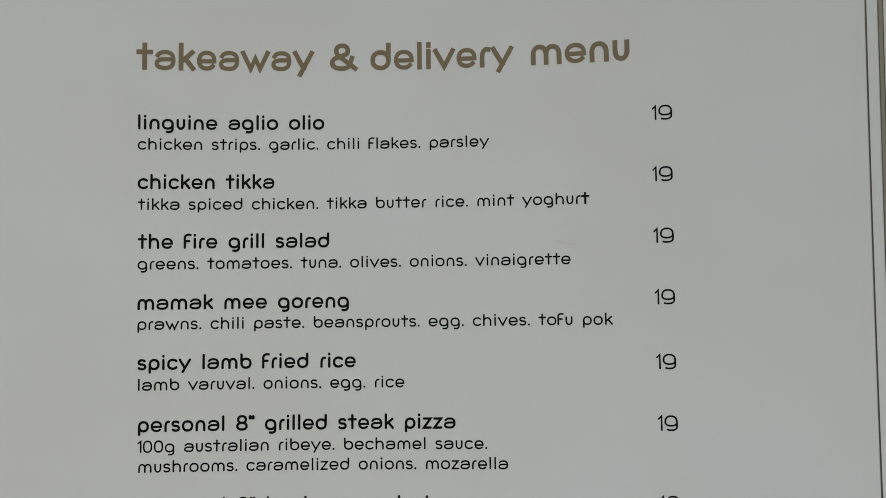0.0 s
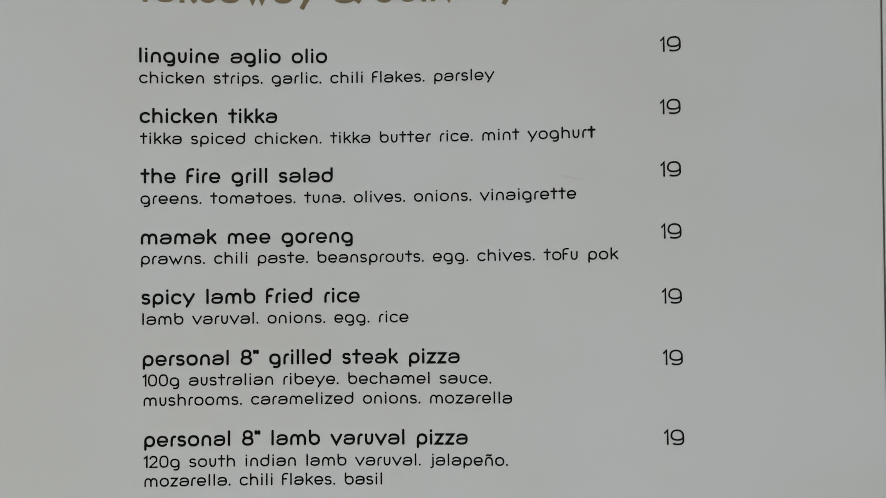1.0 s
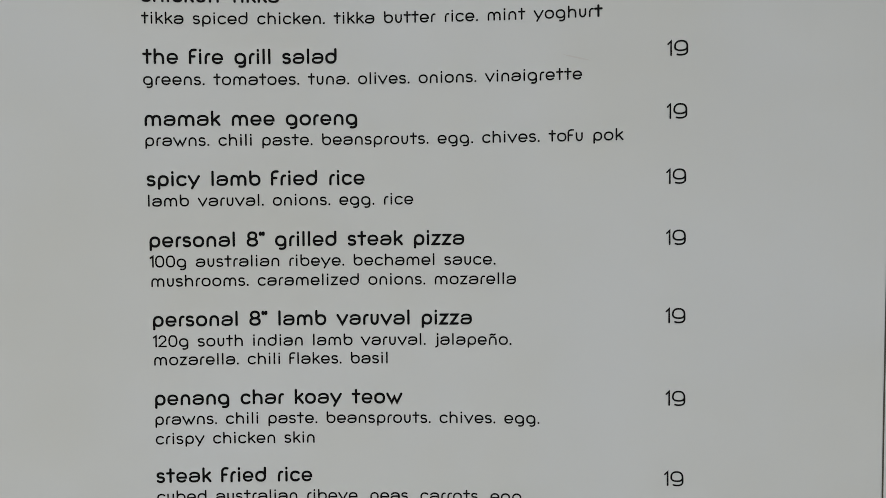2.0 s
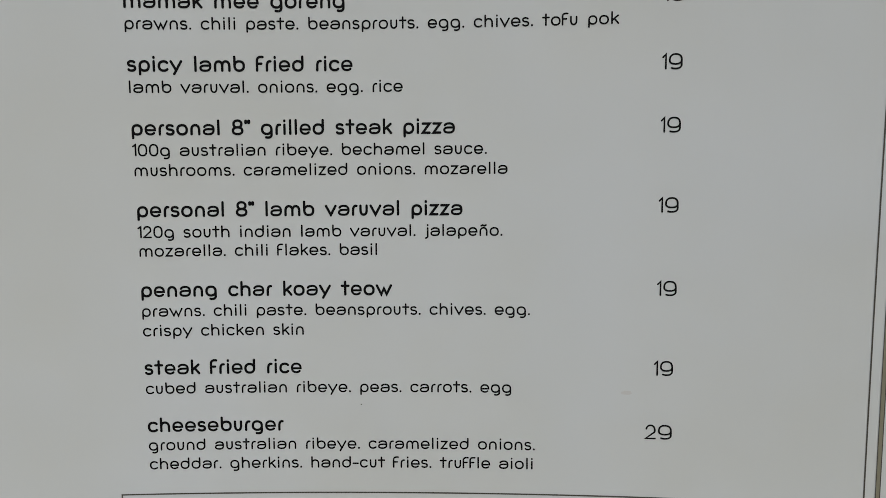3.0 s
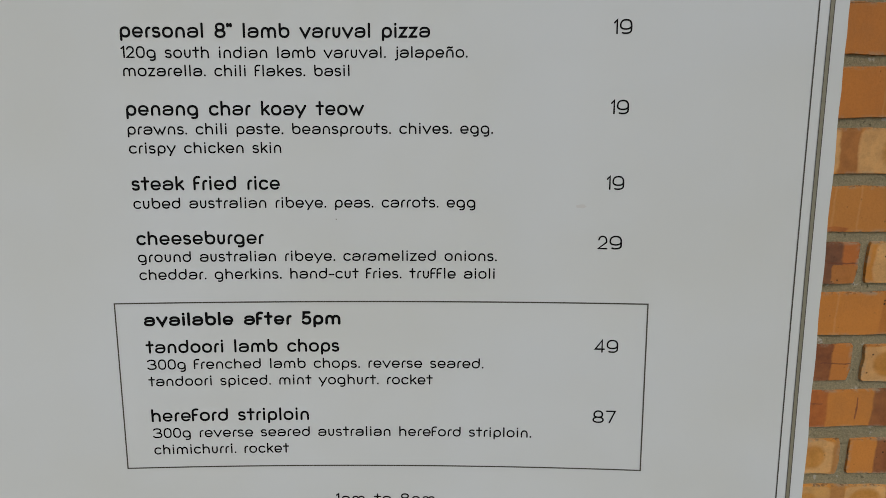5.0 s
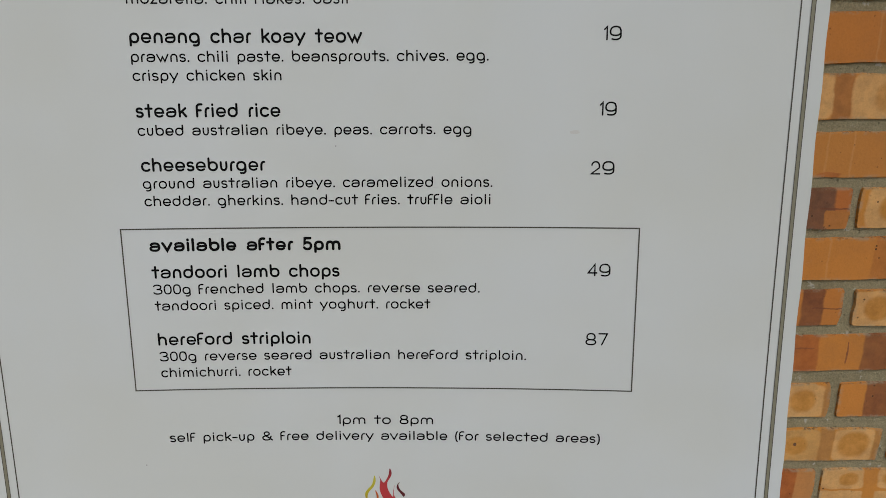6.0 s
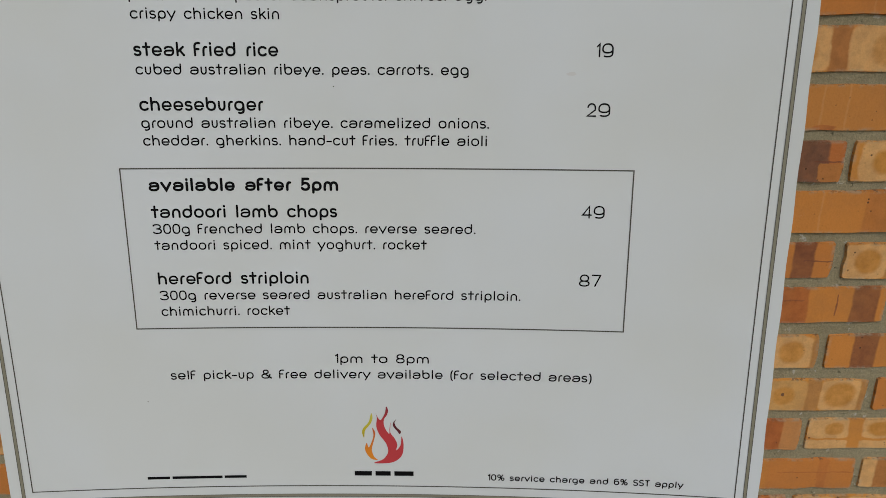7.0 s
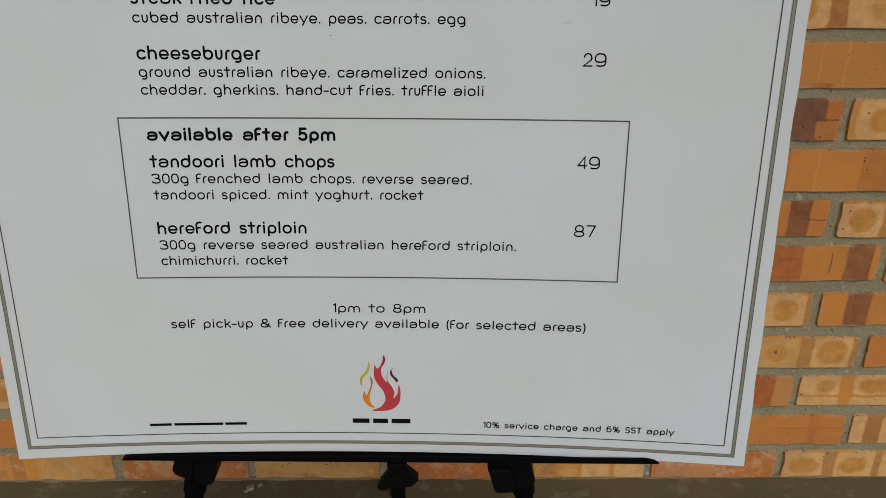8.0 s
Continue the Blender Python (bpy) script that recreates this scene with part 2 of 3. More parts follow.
# single bricks beside and below the board, by course and place in the course
FACES = {
    (0, 2): ([pad(-0.09, 0.02, (0.58, 0.36, 0.20), 0.35)], (RED, RUST)),
    (0, 3): ([pad(-0.101, -0.034), oval(-0.092, -0.042, 0.017), band(-0.035, -0.015, TAN), pad(-0.016, 0.047), oval(-0.009, 0.036, 0.018), band(0.046, 0.057, TAN), pad(0.057, 0.1)], (ORANGE, OCHRE)),
    (1, 2): ([crack(-0.018, 0.1, 0.004, RED, 0.6), band(0.044, 0.058, RED, 0.4), band(-0.10, -0.035, OCHRE, 0.3, 0.006)], (ORANGE, RUST)),
    (1, 3): ([pad(-0.104, -0.076), band(-0.078, -0.051), pad(-0.053, -0.010), band(-0.010, 0.016), pad(0.016, 0.060)], (ORANGE, OCHRE)),
    (2, 2): ([band(-0.08, -0.03, RED), band(0.030, 0.070, RED, 0.9), band(0.070, 0.1, (0.60, 0.33, 0.14), 0.4)], (ORANGE, RUST)),
    (2, 3): ([pad(-0.100, -0.037, PEACH, 0.95, -0.007, 0.028), pad(-0.104, -0.036, PEACH, 0.95, -0.028, -0.010), oval(-0.074, -0.044, 0.011, OCHRE, 0.8, 0.010),
              pad(-0.016, 0.062, PEACH, 0.95, -0.008, 0.028), pad(-0.018, 0.062, PEACH, 0.95, -0.028, -0.012), oval(-0.010, 0.050, 0.013, OCHRE, 0.9, 0.009)], (OCHRE, ORANGE)),
    (3, 2): ([pad(-0.060, 0.012, (0.68, 0.39, 0.14), 0.8), oval(-0.040, -0.006, 0.016, OCHRE, 0.7), oval(-0.028, -0.022, 0.003, CHAR, 0.9, 0.003), band(0.011, 0.031, TAN), pad(0.031, 0.090), oval(0.037, 0.084, 0.022), band(0.089, 0.101, TAN)], (OCHRE, ORANGE)),
    (3, 3): ([seam(-0.02)], (ORANGE, RUST)),
    (4, 2): ([pad(-0.02, 0.093), oval(0.043, 0.081, 0.018), band(0.091, 0.102, TAN)], (OCHRE, ORANGE)),
    (4, 3): ([band(-0.062, -0.026, PURPLE, 0.72), band(0.010, 0.05, OCHRE, 0.4)], (ORANGE, ORANGE)),
    (5, 2): ([band(-0.060, -0.010, RED, 0.8), crack(-0.045, -0.015, 0.008, PURPLE, 0.45), band(0.052, 0.089, PURPLE, 0.7), ("pad", 0.029, 0.031, -0.016, 0.016, PURPLE, 0.8)], (ORANGE, ORANGE)),
    (6, 2): ([band(0.044, 0.073, PURPLE, 0.75), crack(0.058, 0.101, -0.001)], (ORANGE, RUST)),
    (6, 3): ([pad(-0.103, -0.038), oval(-0.085, -0.048, 0.019, OCHRE, 0.9), band(-0.039, -0.010, TAN), pad(-0.010, 0.060)], (OCHRE, ORANGE)),
    (7, 2): ([seam(-0.021), band(0.038, 0.098, RUST, 0.6), band(-0.10, -0.06, RUST, 0.5)], (ORANGE, ORANGE)),
    (8, 2): ([pad(0.0, 0.080, CHAR, 0.82, -0.030, 0.030), pad(0.066, 0.106, (0.55, 0.215, 0.055), 0.95, -0.027, -0.003), crack(0.060, 0.104, -0.001)], (RED, RUST)),
    (8, 3): ([pad(-0.090, -0.010), oval(-0.073, -0.028, 0.018, OCHRE, 0.95)], (OCHRE, ORANGE)),
    (9, 2): ([seam(-0.010), seam(-0.042, PEACH, 0.2), oval(-0.05, -0.02, 0.003, RED, 0.7, -0.024)], (ORANGE, (0.50, 0.225, 0.062))),
    (10, 2): ([pad(-0.10, -0.018), oval(-0.085, -0.034, 0.022, OCHRE, 0.95), band(-0.019, 0.005), pad(0.004, 0.094), oval(0.032, 0.080, 0.020, OCHRE, 0.5)], (OCHRE, ORANGE)),
    (11, 2): ([seam(0.0), band(0.03, 0.09, RUST, 0.4, 0.005)], (ORANGE, RUST)),
    (12, 2): ([band(-0.06, 0.0, OCHRE, 0.4, 0.006)], (ORANGE, RUST)),
    (13, 2): ([seam(0.02)], (RUST, ORANGE)),
    (0, -3): ([band(-0.060, -0.040, BROWN, 0.6), pad(-0.02, 0.09, (0.68, 0.40, 0.15), 0.5)], (OCHRE, ORANGE)),
    (0, -2): ([oval(-0.055, -0.005, 0.018, (0.60, 0.36, 0.18), 0.4), oval(0.02, 0.07, 0.014, (0.58, 0.34, 0.16), 0.3)], (RED, RUST)),
    (0, -1): ([pad(-0.10, 0.08, (0.68, 0.40, 0.13), 0.6), crack(0.088, 0.091, 0.0)], (OCHRE, ORANGE)),
    (0, 0): ([], (RED, RUST)),
    (0, 1): ([pad(0.0, 0.045), pad(0.052, 0.10), band(-0.09, -0.04, TAN)], (OCHRE, ORANGE)),
}
BRICK = {kind: brick_material("brick_" + kind, marks, drift=0.007) for kind, marks in MARKS.items()}
for spot, (marks, tones) in FACES.items():
    BRICK[spot] = brick_material("brick_face", marks, tones, grime=0.55 if spot[0] == 0 and spot[1] < 3 else 0.0)

far_brick = material("brick_mixed", 0.85, spec=0.25)
n = Net(far_brick)
at = object_coords(n)
isle = n.tree.nodes.new("ShaderNodeNewGeometry").outputs["Random Per Island"]
col = n.mix(isle, ORANGE, RUST)
col = n.mix(n.step(isle, 0.55, 0.6), col, n.mix(n.noise(at, 18.0).outputs[0], PEACH, OCHRE))
col = n.mix(n.step(isle, 0.82, 0.86), col, n.mix(n.step(n.noise(at, 20.0).outputs[0], 0.45, 0.55), PURPLE, ORANGE))
col = n.mix(n.math("MULTIPLY", n.step(n.noise(at, 380.0, 5, 0.7).outputs[0], 0.4, 0.75), 0.25), col, (0.24, 0.09, 0.035))
n.put(n.bsdf.inputs["Base Color"], col)
n.bump(n.noise(at, 120.0, 5, 0.7).outputs[0], 0.5, 0.003)

# ---- building helpers ----


def part(name, bm, mat, parent=None, label="", smooth=False):
    """Links a bmesh as one mesh object, under a thing or a part."""
    bmesh.ops.recalc_face_normals(bm, faces=bm.faces)
    me = bpy.data.meshes.new(name)
    bm.to_mesh(me)
    bm.free()
    if mat:
        me.materials.append(mat)
    if smooth:
        for f in me.polygons:
            f.use_smooth = True
    ob = new(name, me)
    ob.parent = parent
    return tagged(ob, label)


def add_box(bm, x0, x1, y0, y1, z0, z1, bevel=0.0, m=Matrix()):
    got = bmesh.ops.create_cube(bm, size=1.0, matrix=m @ Matrix.Translation(((x0 + x1) / 2, (y0 + y1) / 2, (z0 + z1) / 2)) @ Matrix.Diagonal((x1 - x0, y1 - y0, z1 - z0, 1)))
    if bevel:
        edges = {e for v in got["verts"] for e in v.link_edges}
        bmesh.ops.bevel(bm, geom=list(edges), offset=bevel, segments=2, affect="EDGES", profile=0.6)


def add_tube(bm, a, b, r0, r1=None, sides=20):
    a, b = Vector(a), Vector(b)
    turn = (b - a).to_track_quat("Z", "Y").to_matrix().to_4x4()
    bmesh.ops.create_cone(bm, cap_ends=True, segments=sides, radius1=r0, radius2=r0 if r1 is None else r1, depth=(b - a).length, matrix=Matrix.Translation((a + b) / 2) @ turn)


# ---- setting: floor and brick wall ----
WALL_Y, COURSE, LENGTH, JOINT, BASE = 0.415, 0.0706, 0.2110, 0.0105, -0.0125

bm = bmesh.new()
bmesh.ops.create_grid(bm, x_segments=40, y_segments=40, size=150.0)
for v in bm.verts:
    # finer towards the middle, level all over
    v.co.x = math.copysign(abs(v.co.x / 150.0) ** 3 * 150.0, v.co.x)
    v.co.y = math.copysign(abs(v.co.y / 150.0) ** 3 * 150.0, v.co.y)
    v.co.z = BASE
tagged(part("floor", bm, cement), "dull grey-brown cement floor with pale mortar splashes", "floor", kind="structure")

bm = bmesh.new()
add_box(bm, -4.0, 4.0, WALL_Y + 0.0022, WALL_Y + 0.22, BASE - 0.05, 2.695)
wall = tagged(part("wall_north", bm, mortar), "orange facing-brick wall with thick grey mortar joints", "brick wall", kind="structure")
# unseen slab, added overhead to dim the board's top more than its foot
bm = bmesh.new()
add_box(bm, -4.0, 4.0, -1.05, WALL_Y + 0.22, 2.7, 2.85, 0.01)
tagged(part("ceiling", bm, plaster), "plain off-white unseen ceiling, added to shade wall and board", "ceiling", kind="structure")
# fillet of mortar where the wall meets the floor
bm = bmesh.new()
rng = random.Random(5)
last = None
for i in range(401):
    x = -4 + i * 0.02
    d, h = 0.003 + rng.random() * 0.006, 0.002 + rng.random() ** 2 * 0.006
    ring = [bm.verts.new((x, WALL_Y + 0.006, BASE + h)), bm.verts.new((x, WALL_Y - d * 0.4, BASE + h * 0.5)), bm.verts.new((x, WALL_Y - d, BASE - 0.002))]
    if last:
        for j in range(2):
            bm.faces.new((last[j], ring[j], ring[j + 1], last[j + 1]))
    last = ring
part("mortar_fillet", bm, dirty_mortar, wall, "dusty brown mortar along the wall's foot")

# ---- the printed board ----
BOARD_TOP, LEFT, HALF = 0.908, 0.3205, 0.3211
board = tagged(new("menu_board"), "warped white foam-board menu with black lettering, standing on easel", "menu board")
board.matrix_basis = pose(0.00512, 0, 0.36691, -6.322, 0.085, -1.080)


def bow(x, z):
    """How far the warped board stands back at x across and z up."""
    d = z - 0.35
    return (-0.2093 - 0.2586 * d - 0.3895 * d * d) * x * x - 0.0082 * x ** 3 + 0.013 * x * d


def flat(x, z, lift=0.0):
    return Vector((x, bow(x, z) - lift, z))


bm = bmesh.new()
NX, NZ, THICK = 64, 72, 0.005
sheets = []
for back in (0.0, THICK):
    rows = []
    for j in range(NZ + 1):
        row = []
        for i in range(NX + 1):
            x, z = -LEFT + (LEFT + HALF) * i / NX, BOARD_TOP * j / NZ
            if j == 0:
                # cut slightly askew at one foot
                z -= 0.0014 * min(1.0, max(0.0, (-x - 0.2) / 0.12))
            if i == NX:
                # a dent in the edge
                x -= 0.0035 * math.exp(-((z - 0.473) / 0.005) ** 2) + 0.0004 * math.sin(z * 90)
            row.append(bm.verts.new(flat(x, z, -back)))
        rows.append(row)
    sheets.append(rows)
front, rear = sheets
for j in range(NZ):
    for i in range(NX):
        bm.faces.new((front[j][i], front[j][i + 1], front[j + 1][i + 1], front[j + 1][i]))
        bm.faces.new((rear[j][i], rear[j + 1][i], rear[j + 1][i + 1], rear[j][i + 1]))
for i in range(NX):
    bm.faces.new((front[0][i], rear[0][i], rear[0][i + 1], front[0][i + 1]))
    bm.faces.new((front[NZ][i], front[NZ][i + 1], rear[NZ][i + 1], rear[NZ][i]))
for j in range(NZ):
    bm.faces.new((front[j][0], front[j + 1][0], rear[j + 1][0], rear[j][0]))
    bm.faces.new((front[j][NX], rear[j][NX], rear[j + 1][NX], front[j + 1][NX]))
part("panel", bm, print_white, board)

LIFT = 0.00025


def rule(name, x0, x1, z0, z1, width, mat, lift=LIFT, label=""):
    """A printed frame of lines, width wide, whose outer edges are given."""
    bm = bmesh.new()

    def strip(ax, az, bx, bz, wx, wz):
        count = 60
        last = None
        for i in range(count + 1):
            f = i / count
            x, z = ax + (bx - ax) * f, az + (bz - az) * f
            pair = (bm.verts.new(flat(x, z, lift)), bm.verts.new(flat(x + wx, z + wz, lift)))
            if last:
                bm.faces.new((last[0], pair[0], pair[1], last[1]))
            last = pair
    strip(x0, z0, x1, z0, 0, width)
    strip(x0, z1 - width, x1, z1 - width, 0, width)
    strip(x0, z0 + width, x0, z1 - width, width, 0)
    strip(x1 - width, z0 + width, x1 - width, z1 - width, width, 0)
    return part(name, bm, mat, board, label)


rule("border_band", -0.3108, 0.3114, 0.0085, BOARD_TOP - 0.0085, 0.0026, ink_rule, label="olive-grey printed border band")
rule("band_edge", -0.3111, 0.3117, 0.0082, BOARD_TOP - 0.0082, 0.0005, ink_thin, LIFT + 0.0001)
rule("band_edge", -0.3084, 0.3090, 0.0109, BOARD_TOP - 0.0109, 0.0004, ink_thin, LIFT + 0.0001)
rule("border_line", -0.3022, 0.3024, 0.0187, BOARD_TOP - 0.0187, 0.0009, ink_thin, label="thin dark printed border line")
rule("offer_box", -0.2003, 0.2003, 0.1664, 0.3002, 0.0010, ink_thin, label="thin printed box round the evening dishes")

# ---- lettering: a wide, round, single-stroke face ----
ASC = 1.42
WIDTHS = dict(a=7.5, b=7.55, c=6.6, d=7.6, e=7.2, f=4.65, g=7.7, h=7.3, i=3.35, j=3.9, k=6.15, l=3.3, m=10.5, n=7.1, o=7.25, p=7.25,
              q=7.4, r=4.25, s=5.7, t=5.35, u=6.4, v=6.9, w=9.45, x=6.4, y=7.0, z=5.95)
WIDTHS.update({"ñ": 7.1, "ŧ": 5.6, "&": 9.7, ".": 2.4, "-": 4.85, "(": 3.5, ")": 3.5, '"': 3.5, "%": 9.5, " ": 5.1, "0": 7.2, "1": 3.45, "2": 6.8,
               "3": 8.2, "4": 7.4, "5": 6.6, "6": 7.2, "7": 6.6, "8": 7.35, "9": 8.2, "S": 6.6, "T": 6.4})
# letters that keep their own width, in x-heights
RIGID = {"i": 0.0, "l": 0.0, ".": 0.0, "1": 0.27, "j": 0.22, '"': 0.26, "-": 0.55, "(": 0.20, ")": 0.20}


def arc(cx, cy, rx, ry, first, last, power=2.25):
    """Points along a slightly squared ellipse, between two angles."""
    count = max(4, int(abs(last - first) / 15))
    pts = []
    for i in range(count + 1):
        a = radians(first + (last - first) * i / count)
        c, d = math.cos(a), math.sin(a)
        pts.append((cx + rx * math.copysign(abs(c) ** (2 / power), c), cy + ry * math.copysign(abs(d) ** (2 / power), d)))
    return pts


def vault(x0, x1):
    """Two stems under a round arch."""
    return [(x0, 0.0)] + arc((x0 + x1) / 2, 0.48, (x1 - x0) / 2, 0.52, 180, 0) + [(x1, 0.0)]


def turned(strokes, height):
    return [[(1 - x, height - y) for x, y in s] for s in strokes]


ROUND = arc(0.5, 0.5, 0.5, 0.5, 0, 360)
DOT = [(0.0, 1.335), (0.0, 1.395)]
NINE = [arc(0.5, 0.97, 0.5, 0.45, 0, 360, 2.4), [(1.0, 0.97)] + arc(0.5, 0.46, 0.5, 0.46, 0, -125, 2.4)]
ESS = arc(0.5, 0.76, 0.46, 0.24, 32, 270) + arc(0.5, 0.26, 0.5, 0.26, 90, -150)
# the pen's strokes for each letter: 0 to 1 across, the baseline at 0, the x-height at 1
STROKES = {
    "a": [arc(0.5, 0.5, 0.5, 0.5, 150, -90, 2.5) + arc(0.5, 0.275, 0.5, 0.275, -90, -268, 2.5) + [(0.98, 0.55)]],
    "b": [ROUND, [(0, 0.5), (0, ASC)]],
    "c": [arc(0.5, 0.5, 0.5, 0.5, 42, 318)],
    "d": [ROUND, [(1, 0.5), (1, ASC)]],
    "e": [[(0.0, 0.46), (1.0, 0.46)] + arc(0.5, 0.5, 0.5, 0.5, 2, 318)],
    "f": [[(0, 0)] + arc(0.75, 1.06, 0.75, 0.36, 180, 70), [(0, 0.74), (0.8, 0.74)]],
    "g": [ROUND, [(1, 0.5)] + arc(0.60, -0.08, 0.40, 0.32, 0, -115)],
    "h": [vault(0, 1), [(0, 0.4), (0, ASC)]],
    "i": [[(0, 0), (0, 1)], DOT],
    "j": [[(1, 1)] + arc(0.1, -0.10, 0.9, 0.27, 0, -75), [(1, 1.335), (1, 1.395)]],
    "k": [[(0, 0), (0, ASC)], [(0.06, 0.42), (0.93, 1)], [(0.36, 0.62), (1, 0)]],
    "l": [[(0, 0), (0, ASC)]],
    "m": [vault(0, 0.5), vault(0.5, 1)],
    "n": [vault(0, 1)],
    "o": [ROUND],
    "p": [ROUND, [(0, 0.5), (0, -0.38)]],
    "q": [ROUND, [(1, 0.5), (1, -0.33)]],
    "r": [[(0, 0)] + arc(0.85, 0.46, 0.85, 0.54, 180, 78)],
    "s": [ESS],
    "t": [[(0.5, 0), (0.5, 1.38)], [(0, 0.98), (1, 0.98)]],
    "u": turned([vault(0, 1)], 1.0),
    "v": [[(0, 1), (0.5, 0), (1, 1)]],
    "w": [[(0, 1), (0.31, 0), (0.5, 0.66), (0.69, 0), (1, 1)]],
    "x": [[(0, 1), (1, 0)], [(0, 0), (1, 1)]],
    "y": [[(0, 1), (0.5, 0.04)], [(1, 1), (0.30, -0.36)]],
    "z": [[(0, 1), (1, 1), (0, 0), (1, 0)]],
    "ñ": [vault(0, 1), [(0.12, 1.26), (0.34, 1.36), (0.66, 1.26), (0.88, 1.36)]],
    ".": [[(0, 0.03), (0, 0.045)]],
    "-": [[(0, 0.52), (1, 0.52)]],
    "(": [arc(1.0, 0.55, 1.0, 0.98, 118, 242)],
    ")": [arc(0.0, 0.55, 1.0, 0.98, 62, -62)],
    '"': [[(0, 1.22), (0, 1.36)], [(1, 1.22), (1, 1.36)]],
    "%": [arc(0.2, 1.1, 0.2, 0.32, 0, 360), arc(0.8, 0.32, 0.2, 0.32, 0, 360), [(0.8, ASC), (0.2, 0)]],
    "&": [[(1, 0), (0.24, 0.86)] + arc(0.43, 1.12, 0.25, 0.30, 200, -40) + arc(0.40, 0.36, 0.40, 0.36, 118, 330) + [(0.86, 0.66)]],
    "0": [arc(0.5, 0.71, 0.5, 0.71, 0, 360, 2.5)],
    "1": [[(0, 1.20), (1, ASC), (1, 0)]],
    "2": [arc(0.5, 1.0, 0.46, 0.42, 165, -25) + [(0, 0), (1, 0)]],
    "3": [arc(0.47, 1.08, 0.44, 0.34, 155, -90) + arc(0.5, 0.37, 0.5, 0.37, 90, -155)],
    "4": [[(0.77, 0), (0.77, ASC), (0, 0.40), (1, 0.40)]],
    "5": [[(0.92, ASC), (0.16, ASC), (0.10, 0.78)] + arc(0.48, 0.46, 0.52, 0.46, 118, -150)],
    "6": turned(NINE, ASC),
    "7": [[(0, ASC), (1, ASC), (0.36, 0)]],
    "8": [arc(0.5, 1.08, 0.42, 0.34, 0, 360), arc(0.5, 0.37, 0.5, 0.37, 0, 360)],
    "9": NINE,
    "S": [[(x, y * ASC) for x, y in ESS]],
    "T": [[(0, ASC), (1, ASC)], [(0.5, 0), (0.5, ASC)]],
}
STROKES["ŧ"] = STROKES["t"]


def ribbon(bm, pts, r, lift, rounded):
    """One stroke of the pen, 2 r wide, printed on the bowed board; its ends round or square."""
    pts = [Vector(p) for i, p in enumerate(pts) if i == 0 or (Vector(p) - Vector(pts[i - 1])).length > 1e-6]
    closed = (pts[0] - pts[-1]).length < 1e-6
    if closed:
        pts.pop()
    count = len(pts)
    sides = []
    for i, p in enumerate(pts):
        before = p - pts[i - 1] if closed or i else pts[1] - p
        after = pts[(i + 1) % count] - p if closed or i < count - 1 else before
        a, b = before.normalized(), after.normalized()
        mid = a + b
        mid = mid.normalized() if mid.length > 1e-6 else a
        across = Vector((-mid.y, mid.x)) * min(2.2, 1 / max(0.2, mid.dot(a))) * r
        sides.append((p + across, p - across))
    if not closed and not rounded:
        for end, other in ((0, 1), (-1, -2)):
            out = (pts[end] - pts[other]).normalized() * r
            sides[end] = (sides[end][0] + out, sides[end][1] + out)
    made = [tuple(bm.verts.new(flat(q.x, q.y, lift)) for q in pair) for pair in sides]
    for i in range(count if closed else count - 1):
        (a, b), (c, d) = made[i], made[(i + 1) % count]
        bm.faces.new((a, b, d, c))
    if not closed and rounded:
        for end, other in ((0, 1), (-1, -2)):
            out = (pts[end] - pts[other]).normalized()
            start = math.atan2(out.y, out.x)
            rim = [made[end][0]]
            turn = 1 if (sides[end][0] - pts[end]).dot(Vector((-out.y, out.x))) > 0 else -1
            for k in range(1, 6):
                a = start + turn * math.pi * (0.5 - k / 6)
                rim.append(bm.verts.new(flat(pts[end].x + r * math.cos(a), pts[end].y + r * math.sin(a), lift)))
            bm.faces.new(rim + [made[end][1]])


BEAR = {0: 0.15, 1: 0.5, 2: 0.85}


def bearings(c):
    """White space left and right of a letter: straight stems want most, slants least."""
    left = 2 if c in "bhiklmnprujñ1" else 0 if c in "vwyxtfŧ" else 1
    right = 2 if c in "dgqhmnuiljñ1" else 0 if c in "krtfvwxyŧ" else 1
    return BEAR[left], BEAR[right]


def lettering(name, text, x0, x1, z, xh, asc, r, mat, label="", tight=1.0, rounded=True):
    """One printed line from x0 to x1 with its baseline at z, word by word. r: half the pen's width. tight: how much of the usual space stands between letters."""
    run = []
    for c in text:
        lb, rb = (0, 0) if c == " " else bearings(c)
        run.append((c, WIDTHS[c] - lb - rb, lb * tight, rb * tight))
    total = sum(w + lb + rb for c, w, lb, rb in run) - run[0][2] - run[-1][3]
    k = (x1 - x0) / total
    pen = x0 - run[0][2] * k
    bm = bmesh.new()
    for c, room, lb, rb in run:
        pen += lb * k
        if c == " ":
            part(name, bm, mat, board, label)
            bm = bmesh.new()
        else:
            strokes = STROKES[c]
            lo = min(p[0] for s in strokes for p in s)
            hi = max(p[0] for s in strokes for p in s)
            wide = RIGID[c] * xh if c in RIGID else room * k - 2 * r
            sx = wide / (hi - lo) if hi > lo else 0.0
            left = pen + room * k / 2 - wide / 2
            pen_r = r * (1.3 if c in 'ŧ"' else 1.25 if c == "." else 0.9 if c in "ae" and r > 0.0007 else 1.0)
            for order, s in enumerate(strokes):
                pts = []
                for x, y in s:
                    up = r + y * (xh - 2 * r) if y <= 1 else xh - r + (y - 1) * (asc - xh) / (ASC - 1)
                    pts.append((left + (x - lo) * sx, z + up))
                ribbon(bm, pts, pen_r, LIFT + order * 0.00002, rounded)
        pen += (room + rb) * k
    part(name, bm, mat, board, label)


